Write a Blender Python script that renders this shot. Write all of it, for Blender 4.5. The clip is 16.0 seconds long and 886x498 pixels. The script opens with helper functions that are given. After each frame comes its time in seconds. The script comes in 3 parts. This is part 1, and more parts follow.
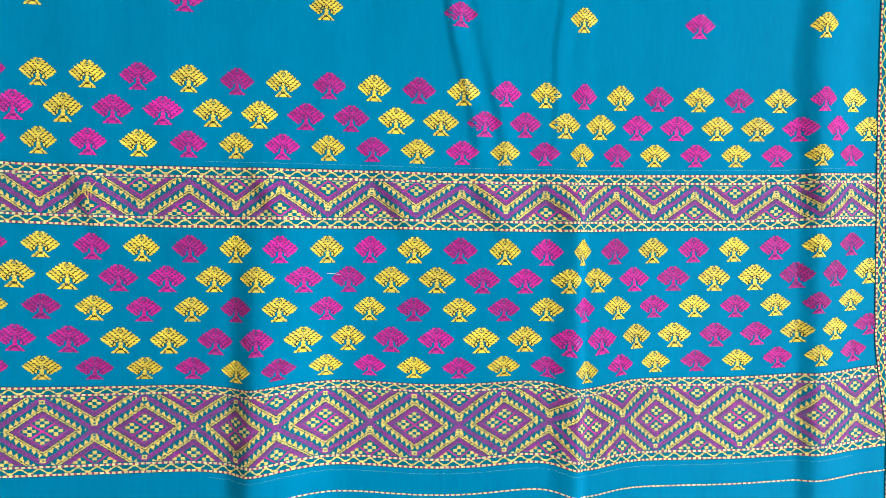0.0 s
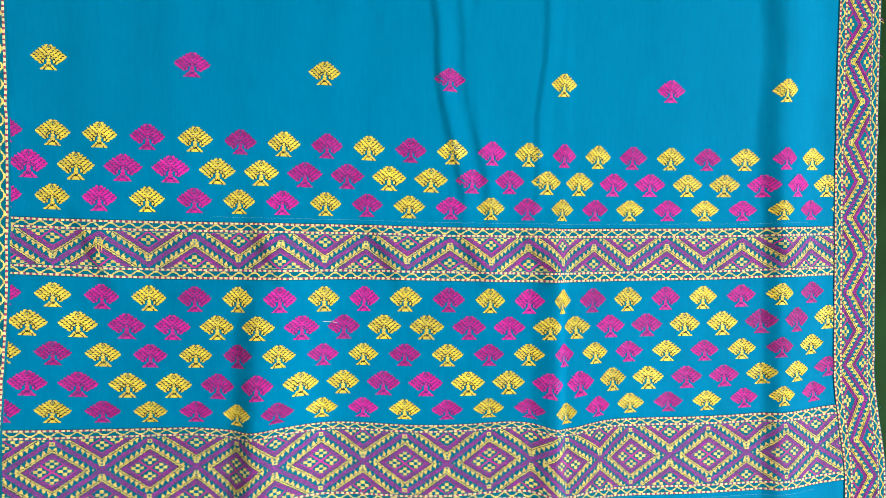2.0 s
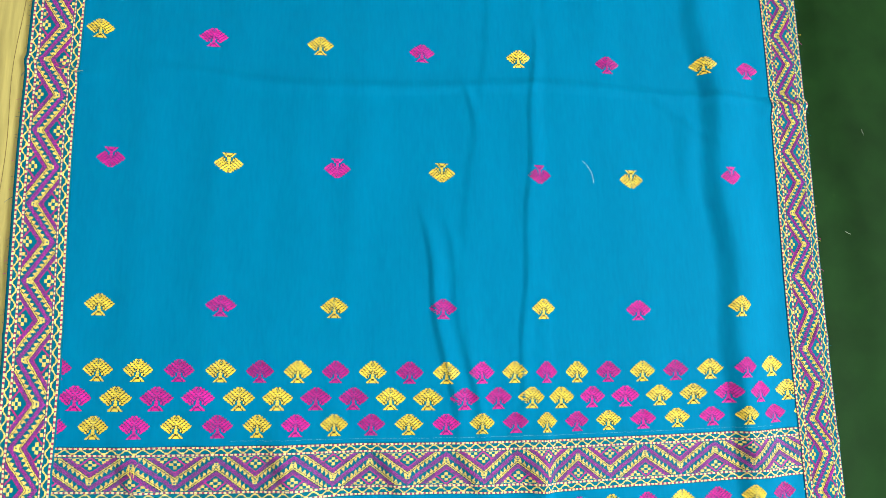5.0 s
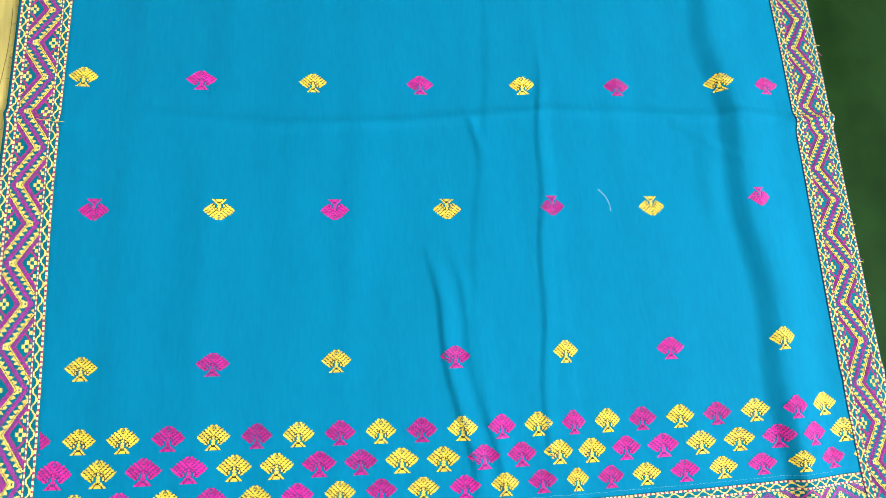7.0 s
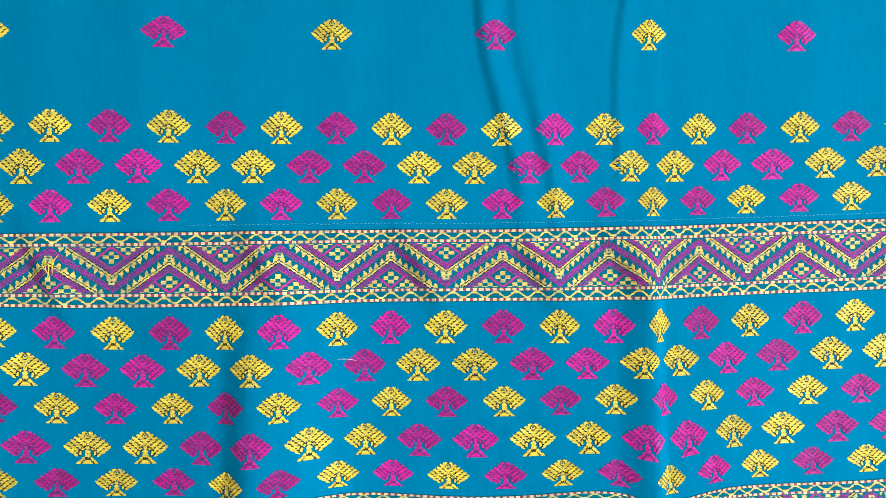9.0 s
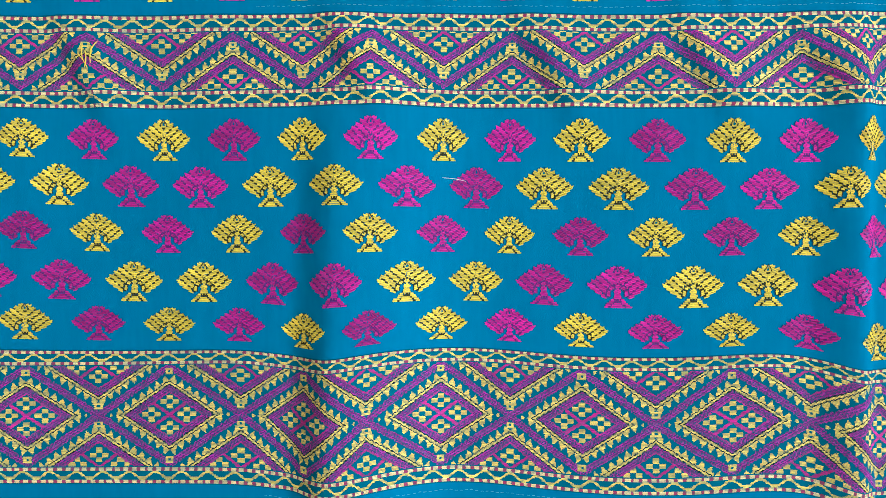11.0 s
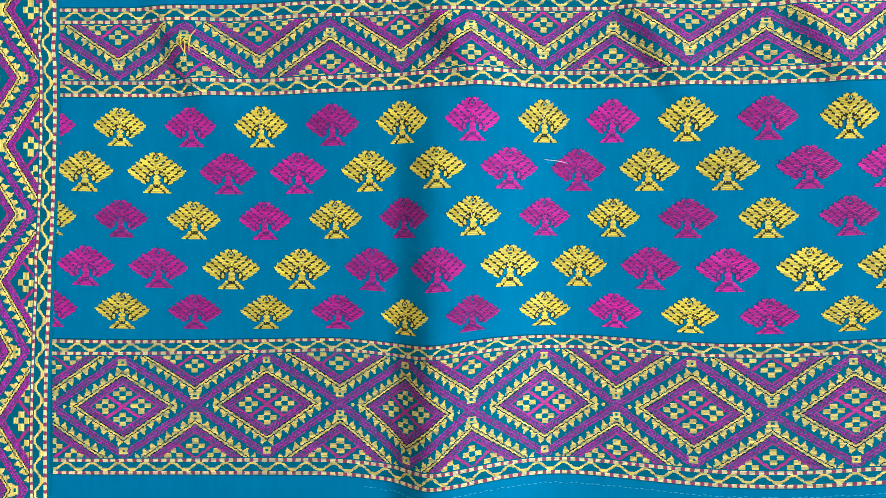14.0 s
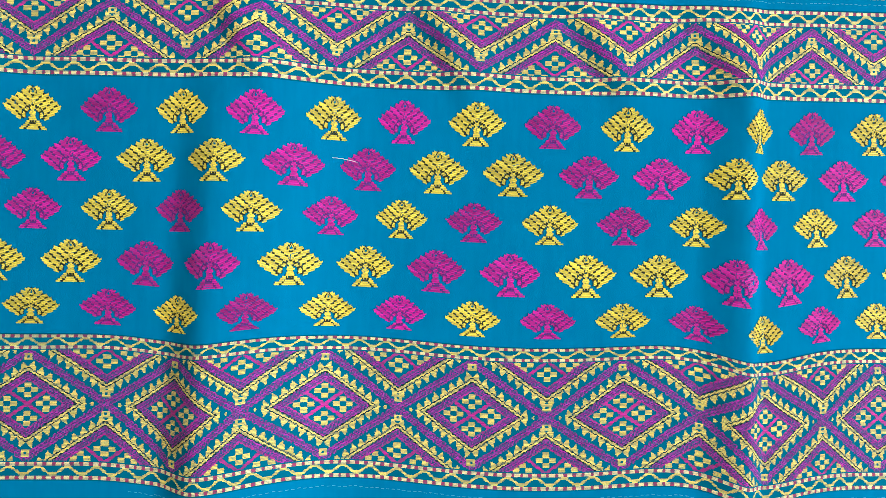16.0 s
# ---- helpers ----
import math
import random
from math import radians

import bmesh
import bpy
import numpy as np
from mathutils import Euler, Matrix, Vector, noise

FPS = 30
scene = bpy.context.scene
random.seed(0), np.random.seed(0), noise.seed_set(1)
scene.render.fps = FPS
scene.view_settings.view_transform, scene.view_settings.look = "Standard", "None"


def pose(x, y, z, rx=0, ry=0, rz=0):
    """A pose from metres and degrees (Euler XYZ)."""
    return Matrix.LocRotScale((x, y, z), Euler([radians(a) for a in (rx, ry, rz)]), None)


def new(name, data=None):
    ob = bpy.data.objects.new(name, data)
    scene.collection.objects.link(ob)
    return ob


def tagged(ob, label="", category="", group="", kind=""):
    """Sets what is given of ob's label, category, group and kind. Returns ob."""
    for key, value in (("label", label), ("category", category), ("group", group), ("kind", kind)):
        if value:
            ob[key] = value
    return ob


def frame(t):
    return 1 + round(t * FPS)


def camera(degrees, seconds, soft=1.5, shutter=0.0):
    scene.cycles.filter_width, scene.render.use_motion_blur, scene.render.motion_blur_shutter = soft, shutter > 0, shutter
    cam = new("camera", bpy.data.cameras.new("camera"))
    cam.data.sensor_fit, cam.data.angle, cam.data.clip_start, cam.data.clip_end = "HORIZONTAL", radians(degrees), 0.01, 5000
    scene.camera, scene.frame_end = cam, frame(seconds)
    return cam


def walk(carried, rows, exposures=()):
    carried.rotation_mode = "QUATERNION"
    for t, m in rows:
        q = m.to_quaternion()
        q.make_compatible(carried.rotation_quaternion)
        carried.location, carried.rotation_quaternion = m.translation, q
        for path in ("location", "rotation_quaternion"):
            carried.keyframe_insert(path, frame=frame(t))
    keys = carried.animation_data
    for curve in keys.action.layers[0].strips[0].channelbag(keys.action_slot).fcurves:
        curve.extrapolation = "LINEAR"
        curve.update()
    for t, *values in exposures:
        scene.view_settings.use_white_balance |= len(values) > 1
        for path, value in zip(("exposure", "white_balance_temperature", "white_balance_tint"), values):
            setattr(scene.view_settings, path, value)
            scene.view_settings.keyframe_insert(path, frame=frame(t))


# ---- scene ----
cam = camera(74.7, 16.0, 0.6)
ROWS = [
    (0, -0.0723, -0.0706, 0.5849, -1.06, -4.96, 0.17),
    (0.5, -0.0642, -0.0653, 0.5919, -0.78, -5.94, 0.65),
    (1, -0.0664, -0.0420, 0.6105, -0.47, -6.55, 1.40),
    (1.5, -0.0662, -0.0387, 0.6174, -0.36, -7.91, 2.06),
    (2, -0.0761, -0.0266, 0.6251, -0.21, -6.00, 0.41),
    (2.5, -0.0859, 0.0028, 0.6453, 0.87, -4.26, -0.55),
    (3, -0.0881, 0.0345, 0.6642, 2.60, -5.06, 0.40),
    (3.5, -0.0955, 0.0615, 0.6786, 4.02, -4.78, 0.66),
    (4, -0.0958, 0.0853, 0.6981, 5.73, -5.11, 0.29),
    (4.5, -0.0814, 0.1038, 0.7115, 7.58, -5.71, 0.04),
    (5, -0.0701, 0.1105, 0.7213, 9.40, -5.17, -0.76),
    (5.2, -0.0705, 0.1209, 0.7230, 10.38, -5.19, -1.13),
    (5.9, -0.0660, 0.1380, 0.7150, 12.60, -4.70, -2.10),
    (6.6, -0.0620, 0.1380, 0.6850, 13.30, -4.10, -3.00),
    (7.3, -0.0622, 0.0936, 0.6402, 13.63, -3.41, -3.42),
    (7.5, -0.0588, 0.0728, 0.6151, 11.24, -3.55, -3.40),
    (8, -0.0575, 0.0437, 0.5759, 6.66, -2.54, -2.83),
    (8.5, -0.0619, -0.0040, 0.5228, 3.31, -1.72, -1.95),
    (9, -0.0648, -0.0328, 0.4702, 1.61, -1.64, -1.29),
    (9.5, -0.0771, -0.0586, 0.4380, -0.04, -1.23, -0.73),
    (9.7, -0.0861, -0.0695, 0.4262, -0.09, -1.10, -0.61),
    (10.4, -0.1050, -0.1050, 0.3940, -1.30, 0.20, -0.45),
    (11.1, -0.1310, -0.1490, 0.3635, -0.85, 1.75, -0.20),
    (11.8, -0.1577, -0.1663, 0.3523, -0.19, 2.88, -0.16),
    (12, -0.1654, -0.1620, 0.3527, 0.06, 2.87, -0.19),
    (12.5, -0.1877, -0.1623, 0.3539, 0.09, 3.76, -0.72),
    (13, -0.2018, -0.1632, 0.3560, -0.14, 4.82, -1.40),
    (13.5, -0.2007, -0.1622, 0.3600, -0.05, 4.94, -0.99),
    (14, -0.1772, -0.1613, 0.3612, 0.41, 3.48, -0.77),
    (14.5, -0.1608, -0.1618, 0.3575, 0.31, 2.66, -0.77),
    (15, -0.1372, -0.1653, 0.3578, 0.83, 1.21, 0.02),
    (15.5, -0.1077, -0.1600, 0.3552, 0.60, -1.07, 0.55),
    (16, -0.0835, -0.1620, 0.3545, 0.56, -2.29, 1.17),
]

EXPOSURES = [(0.0, -0.04, 6200, 10), (4.0, 0.02, 6200, 10), (5.0, 0.16, 6250, 10), (6.3, 0.34, 6400, 10), (7.5, 0.40, 6400, 10), (8.1, 0.36, 6300, 10), (8.6, 0.24, 6100, 10),
             (9.0, -0.10, 5950, 10), (9.7, -0.24, 5800, 10), (11.8, -0.42, 5600, 10), (13.5, -0.39, 5600, 10), (14.5, -0.27, 5650, 10), (16.0, -0.25, 5650, 10)]
walk(cam, [(t, pose(x, y, z, rx, ry, rz)) for t, x, y, z, rx, ry, rz in ROWS], EXPOSURES)

# ---- light: a room with one wide window added out of view; daylight enters from the side ----
world = bpy.data.worlds.new("sky")
scene.world = world
world.use_nodes = True
sky = world.node_tree.nodes.new("ShaderNodeTexSky")
sky.sky_type, sky.sun_disc = "NISHITA", False
sky.sun_elevation, sky.sun_rotation = radians(40), radians(100)
world.node_tree.links.new(sky.outputs[0], world.node_tree.nodes["Background"].inputs[0])
world.node_tree.nodes["Background"].inputs[1].default_value = 0.1

WINDOW = (2.9, -0.65, 2.20)          # middle of the opening
WIN_W, WIN_H = 2.4, 1.5
# area lamp added in the assumed opening, stands for soft side daylight
lamp = bpy.data.lights.new("added_window_daylight", "AREA")
lamp.shape, lamp.size, lamp.size_y, lamp.energy, lamp.color = "RECTANGLE", WIN_H - 0.1, WIN_W - 0.1, 262.0, (1.0, 0.985, 0.96)
new("added_window_daylight", lamp).matrix_world = pose(WINDOW[0] + 0.05, WINDOW[1], WINDOW[2], 0, 66, 0)

# ---- materials ----


def material(name, colour, rough=0.6, spec=0.3, vary=0.12, scale=60.0, bump=0.0, bump_scale=900.0, sheen=0.0, stretch=(1, 1, 1), random_tone=0.0, per_float=0.0):
    m = bpy.data.materials.new(name)
    m.use_nodes = True
    n, l = m.node_tree.nodes, m.node_tree.links
    b = n["Principled BSDF"]
    b.inputs["Roughness"].default_value = rough
    b.inputs["Specular IOR Level"].default_value = spec
    b.inputs["Sheen Weight"].default_value = sheen
    co = n.new("ShaderNodeTexCoord")
    mp = n.new("ShaderNodeMapping")
    mp.inputs["Scale"].default_value = stretch
    l.new(co.outputs["Object"], mp.inputs["Vector"])
    t = n.new("ShaderNodeTexNoise")
    t.inputs["Scale"].default_value, t.inputs["Detail"].default_value = scale, 6.0
    l.new(mp.outputs[0], t.inputs["Vector"])
    t2 = n.new("ShaderNodeTexNoise")
    t2.inputs["Scale"].default_value, t2.inputs["Detail"].default_value = scale / 9, 3.0
    l.new(mp.outputs[0], t2.inputs["Vector"])
    add = n.new("ShaderNodeMath")
    add.operation = "ADD"
    l.new(t.outputs[0], add.inputs[0])
    l.new(t2.outputs[0], add.inputs[1])
    r = n.new("ShaderNodeMapRange")
    r.inputs["From Min"].default_value, r.inputs["From Max"].default_value = 0.7, 1.3
    r.inputs["To Min"].default_value, r.inputs["To Max"].default_value = 1 - vary, 1 + vary
    l.new(add.outputs[0], r.inputs["Value"])
    value = r.outputs[0]
    if random_tone:
        oi = n.new("ShaderNodeObjectInfo")
        rr = n.new("ShaderNodeMapRange")
        rr.inputs["To Min"].default_value, rr.inputs["To Max"].default_value = 1 - random_tone, 1 + random_tone
        l.new(oi.outputs["Random"], rr.inputs["Value"])
        mu = n.new("ShaderNodeMath")
        mu.operation = "MULTIPLY"
        l.new(value, mu.inputs[0])
        l.new(rr.outputs[0], mu.inputs[1])
        value = mu.outputs[0]
    if per_float:
        ge = n.new("ShaderNodeNewGeometry")
        rr = n.new("ShaderNodeMapRange")
        rr.inputs["To Min"].default_value, rr.inputs["To Max"].default_value = 1 - per_float, 1 + per_float
        l.new(ge.outputs["Random Per Island"], rr.inputs["Value"])
        mu = n.new("ShaderNodeMath")
        mu.operation = "MULTIPLY"
        l.new(value, mu.inputs[0])
        l.new(rr.outputs[0], mu.inputs[1])
        value = mu.outputs[0]
    mix = n.new("ShaderNodeVectorMath")
    mix.operation = "SCALE"
    mix.inputs[0].default_value = colour
    l.new(value, mix.inputs["Scale"])
    l.new(mix.outputs[0], b.inputs["Base Color"])
    if bump:
        bn = n.new("ShaderNodeTexNoise")
        bn.inputs["Scale"].default_value, bn.inputs["Detail"].default_value = bump_scale, 2.0
        l.new(mp.outputs[0], bn.inputs["Vector"])
        bp = n.new("ShaderNodeBump")
        bp.inputs["Strength"].default_value, bp.inputs["Distance"].default_value = bump, 0.0006
        l.new(bn.outputs[0], bp.inputs["Height"])
        l.new(bp.outputs[0], b.inputs["Normal"])
    return m


BLUE = material("blue_silk_cotton", (0.0008, 0.166, 0.325), 0.8, 0.05, 0.07, 45.0, 0.35, 1300.0, 0.0, (6, 1, 1))
TEAL = material("teal_border_cloth", (0.0008, 0.118, 0.190), 0.8, 0.05, 0.12, 60.0, 0.35, 1300.0)
YELLOW = material("yellow_yarn", (0.76, 0.60, 0.055), 0.42, 0.35, 0.16, 220.0, 0.3, 1500.0, 0.0, (1, 1, 1), 0.12, 0.26)
STRAW = material("straw_yellow_yarn", (0.74, 0.62, 0.13), 0.42, 0.35, 0.16, 220.0, 0.3, 1500.0, 0.0, (1, 1, 1), 0.0, 0.28)
PINK = material("magenta_yarn", (0.48, 0.010, 0.25), 0.5, 0.25, 0.16, 220.0, 0.3, 1500.0, 0.0, (1, 1, 1), 0.28, 0.26)
PURPLE = material("purple_yarn", (0.37, 0.018, 0.33), 0.55, 0.2, 0.2, 160.0, 0.3, 1500.0, 0.0, (1, 1, 1), 0.0, 0.35)
CREAM = material("cream_yarn", (0.80, 0.70, 0.34), 0.42, 0.35, 0.1, 220.0, 0.3, 1500.0, 0.0, (1, 1, 1), 0.0, 0.2)
ROSE = material("dull_rose_yarn", (0.33, 0.035, 0.11), 0.6, 0.2, 0.15, 200.0, 0.3, 1500.0, 0.0, (1, 1, 1), 0.0, 0.2)
# shade between motif petals, put in as dark floats; PLUM also ribs the bands
OLIVE = material("olive_gap_shade", (0.035, 0.035, 0.012), 0.7, 0.05, 0.2, 200.0)
PLUM = material("plum_rib_and_gap_shade", (0.13, 0.03, 0.19), 0.7, 0.05, 0.2, 200.0)
DARK = material("dark_outline_yarn", (0.012, 0.02, 0.018), 0.7, 0.05, 0.2, 200.0)
PALE = material("pale_blue_thread", (0.14, 0.42, 0.52), 0.5, 0.3, 0.1, 300.0)
WOOD = material("pale_wood", (0.46, 0.40, 0.13), 0.65, 0.15, 0.34, 22.0, 0.5, 160.0, 0.0, (5, 0.35, 1), 0.06)
DARKWOOD = material("dark_crack", (0.17, 0.13, 0.05), 0.8, 0.1, 0.3, 60.0)
GREEN = material("dark_green_paint", (0.007, 0.031, 0.006), 0.7, 0.05, 0.30, 22.0, 0.15, 500.0)
PLASTER = material("white_plaster", (0.55, 0.54, 0.51), 0.85, 0.2, 0.05, 5.0, 0.2, 60.0)
FRAME = material("painted_window_wood", (0.55, 0.5, 0.42), 0.5, 0.3, 0.1, 12.0)


def link(name, verts, faces, mat, parent=None, label="", smooth=True):
    me = bpy.data.meshes.new(name)
    me.from_pydata(verts, [], faces)
    me.materials.append(mat)
    if smooth:
        me.shade_smooth()
    ob = new(name, me)
    if parent:
        ob.parent = parent
    if label:
        ob["label"] = label
    return ob


def box(name, lo, hi, mat, parent=None, label="", bevel=0.0):
    bm = bmesh.new()
    bmesh.ops.create_cube(bm, size=1)
    for v in bm.verts:
        v.co = [a + (c + 0.5) * (b - a) for a, b, c in zip(lo, hi, v.co)]
    if bevel:
        bmesh.ops.bevel(bm, geom=bm.edges[:], offset=bevel, segments=2, affect="EDGES")
    me = bpy.data.meshes.new(name)
    bm.to_mesh(me)
    bm.free()
    me.materials.append(mat)
    ob = new(name, me)
    if parent:
        ob.parent = parent
    if label:
        ob["label"] = label
    return ob


# ---- the room: plain walls, ceiling and window, added out of view to close it ----
FLOOR_Z = -0.0040
RX0, RX1, RY0, RY1, RZ = -1.8, 2.9, -1.9, 2.6, 3.3


def structure(ob, label, category):
    return tagged(ob, label, category, "", "structure")


structure(box("wall_west", (RX0 - 0.12, RY0, FLOOR_Z - 0.05), (RX0, RY1, RZ), PLASTER), "plain off-white plastered wall closing the room", "wall")
structure(box("wall_south", (RX0 - 0.12, RY0 - 0.12, FLOOR_Z - 0.05), (RX1 + 0.12, RY0, RZ), PLASTER), "plain off-white plastered wall closing the room", "wall")
structure(box("wall_north", (RX0 - 0.12, RY1, FLOOR_Z - 0.05), (RX1 + 0.12, RY1 + 0.12, RZ), PLASTER), "plain off-white plastered wall closing the room", "wall")
structure(box("ceiling", (RX0 - 0.12, RY0 - 0.12, RZ), (RX1 + 0.12, RY1 + 0.12, RZ + 0.1), PLASTER), "plain white ceiling closing the room", "ceiling")
east = bpy.data.meshes.new("wall_east")
bm = bmesh.new()
wy0, wy1, wz0, wz1 = WINDOW[1] - WIN_W / 2, WINDOW[1] + WIN_W / 2, WINDOW[2] - WIN_H / 2, WINDOW[2] + WIN_H / 2
for lo, hi in (((RX1, RY0, FLOOR_Z - 0.05), (RX1 + 0.12, wy0, RZ)), ((RX1, wy1, FLOOR_Z - 0.05), (RX1 + 0.12, RY1, RZ)),
               ((RX1, wy0, FLOOR_Z - 0.05), (RX1 + 0.12, wy1, wz0)), ((RX1, wy0, wz1), (RX1 + 0.12, wy1, RZ))):
    made = bmesh.ops.create_cube(bm, size=1)
    for v in made["verts"]:
        v.co = [a + (c + 0.5) * (b - a) for a, b, c in zip(lo, hi, v.co)]
bm.to_mesh(east)
bm.free()
east.materials.append(PLASTER)
structure(new("wall_east", east), "plain off-white plastered wall, out of view, with an added window opening", "wall")
window = structure(new("added_window"), "added wooden window frame, out of view, round the opening the daylight comes from", "window")
for name, lo, hi in (("jamb", (RX1 - 0.01, wy0, wz0), (RX1 + 0.1, wy0 + 0.05, wz1)), ("jamb", (RX1 - 0.01, wy1 - 0.05, wz0), (RX1 + 0.1, wy1, wz1)),
                     ("sill", (RX1 - 0.03, wy0 + 0.05, wz0), (RX1 + 0.1, wy1 - 0.05, wz0 + 0.04)), ("head", (RX1 - 0.01, wy0 + 0.05, wz1 - 0.05), (RX1 + 0.1, wy1 - 0.05, wz1))):
    box(name, lo, hi, FRAME, window, "", 0.004)

# plank floor: boards run away from the viewer, with narrow open joints
floor = structure(new("floor"), "floor of pale yellowish wooden boards with grain and cracks", "floor")
sub = box("underlay", (RX0, RY0, FLOOR_Z - 0.05), (RX1, RY1, FLOOR_Z - 0.02), DARKWOOD, floor)
edges = [RX0, -1.62, -1.44, -1.25, -1.07, -0.88, -0.695, -0.5085, -0.33, -0.15, 0.03, 0.21, 0.39, 0.57, 0.76, 0.94, 1.13, 1.31, 1.5, 1.68, 1.87, 2.06, 2.25, 2.44, 2.63, RX1]
for x0, x1 in zip(edges, edges[1:]):
    box("plank", (x0 + 0.0012, RY0, FLOOR_Z - 0.02), (x1 - 0.0012, RY1, FLOOR_Z), WOOD, floor, "", 0.0012)

# ---- the cloth: sheet coordinates (column c or x, length v) to space ----
PITCH, X0 = 0.0462, -0.4530
LEVELS = (-0.25, -0.165, -0.085, 0.04, 0.2)
# gathers: column, half-width in columns, metres taken up at each level of the length
GATHERS = [(1.5, 1.4, -.0040, -.0059, -.0036, .0025, .0014),
           (3.2, 1.4, -.0018, .0012, .0007, -.0017, -.0042),
           (5.2, 1.2, .0136, .0100, .0073, .0036, .0041),
           (7.5, 1.4, .0047, .0086, .0093, .0047, .0051),
           (9.6, 1.1, .0021, .0010, -.0004, .0024, .0019),
           (11.4, 1.1, .0007, .0047, .0062, .0086, .0075),
           (12.95, 0.55, .0097, .0101, .0182, .0098, .0056),
           (14.2, 1.0, .0156, .0138, .0083, .0108, .0093),
           (16.2, 1.3, -.0032, -.0012, .0006, .0047, .0064),
           (17.9, 1.0, .0013, .0026, -.0008, -.0000, -.0032),
           (19.3, 0.75, .0058, .0096, .0091, .0120, .0124)]
# drift of the weft along the cloth: place across, metres at each level
SAG = [(-0.4, -.0004, -.0010, -.0007, -.0012, -.0019),
       (-0.3, .0024, -.0008, -.0015, .0004, -.0010),
       (-0.2, .0071, .0043, -.0003, .0006, -.0029),
       (-0.1, -.0017, .0009, .0010, .0007, -.0016),
       (0, -.0030, .0000, .0001, -.0010, -.0012),
       (0.1, .0060, .0030, -.0020, -.0001, .0005),
       (0.2, .0013, .0021, -.0004, -.0001, -.0003),
       (0.3, -.0053, -.0044, -.0017, -.0001, -.0006),
       (0.4, -.0069, -.0043, .0011, -.0007, .0039)]
TUCK = (-.0028, .0001, .0000, -.0012, .0020)


def smooth(x):
    x = np.clip(x, 0, 1)
    return x * x * (3 - 2 * x)


def bell(x, w):
    return np.exp(-(x / w) ** 2)


def at_level(amounts, v):
    return np.interp(v, LEVELS, amounts)


def x_of(c, v):
    x = X0 + PITCH * c
    for a, w, *taken in GATHERS:
        x = x - smooth((c - a) / w * 0.5 + 0.5) * at_level(taken, v)
    return x


def y_of(x, v):
    low, up = smooth((-0.11 - v) / 0.10), np.clip(v, 0, 0.7)
    y = v - (1 - (x / 0.45) ** 2) * (0.0065 * stretch_of(v, -0.207, 0.10, 0.05) + 0.0032 * stretch_of(v, -0.215, -0.07, 0.04)) + 0.001
    y = y - (0.011 * smooth(v / 0.1) + 0.077 * up) * x * 1.0 + 0.09 * smooth(v / 0.2) * np.clip(x - 0.22, 0, 1) ** 1.5
    y = y + low * (-0.0060 * bell(x + 0.215, 0.035) - 0.0105 * bell(x - 0.12, 0.036) + 0.003 * bell(x + 0.11, 0.05)
                   + 0.012 * smooth((x - 0.13) / 0.34) + 0.001)
    for a, *drift in SAG:
        y = y + bell(x - a, 0.075) * at_level(drift, v)
    return y + smooth((x - 0.111) / 0.04 + 0.5) * at_level(TUCK, v)


def ridge(x, at, rise, fall, height):
    """A long soft fold: rises over `rise` metres to its crest, falls over `fall`."""
    d = x - at
    return height * np.where(d < 0, smooth(1 + d / rise), smooth(1 - d / fall))


def stretch_of(v, a, b, soft):
    return smooth((v - a) / soft + 0.5) * smooth((b - v) / soft + 0.5)


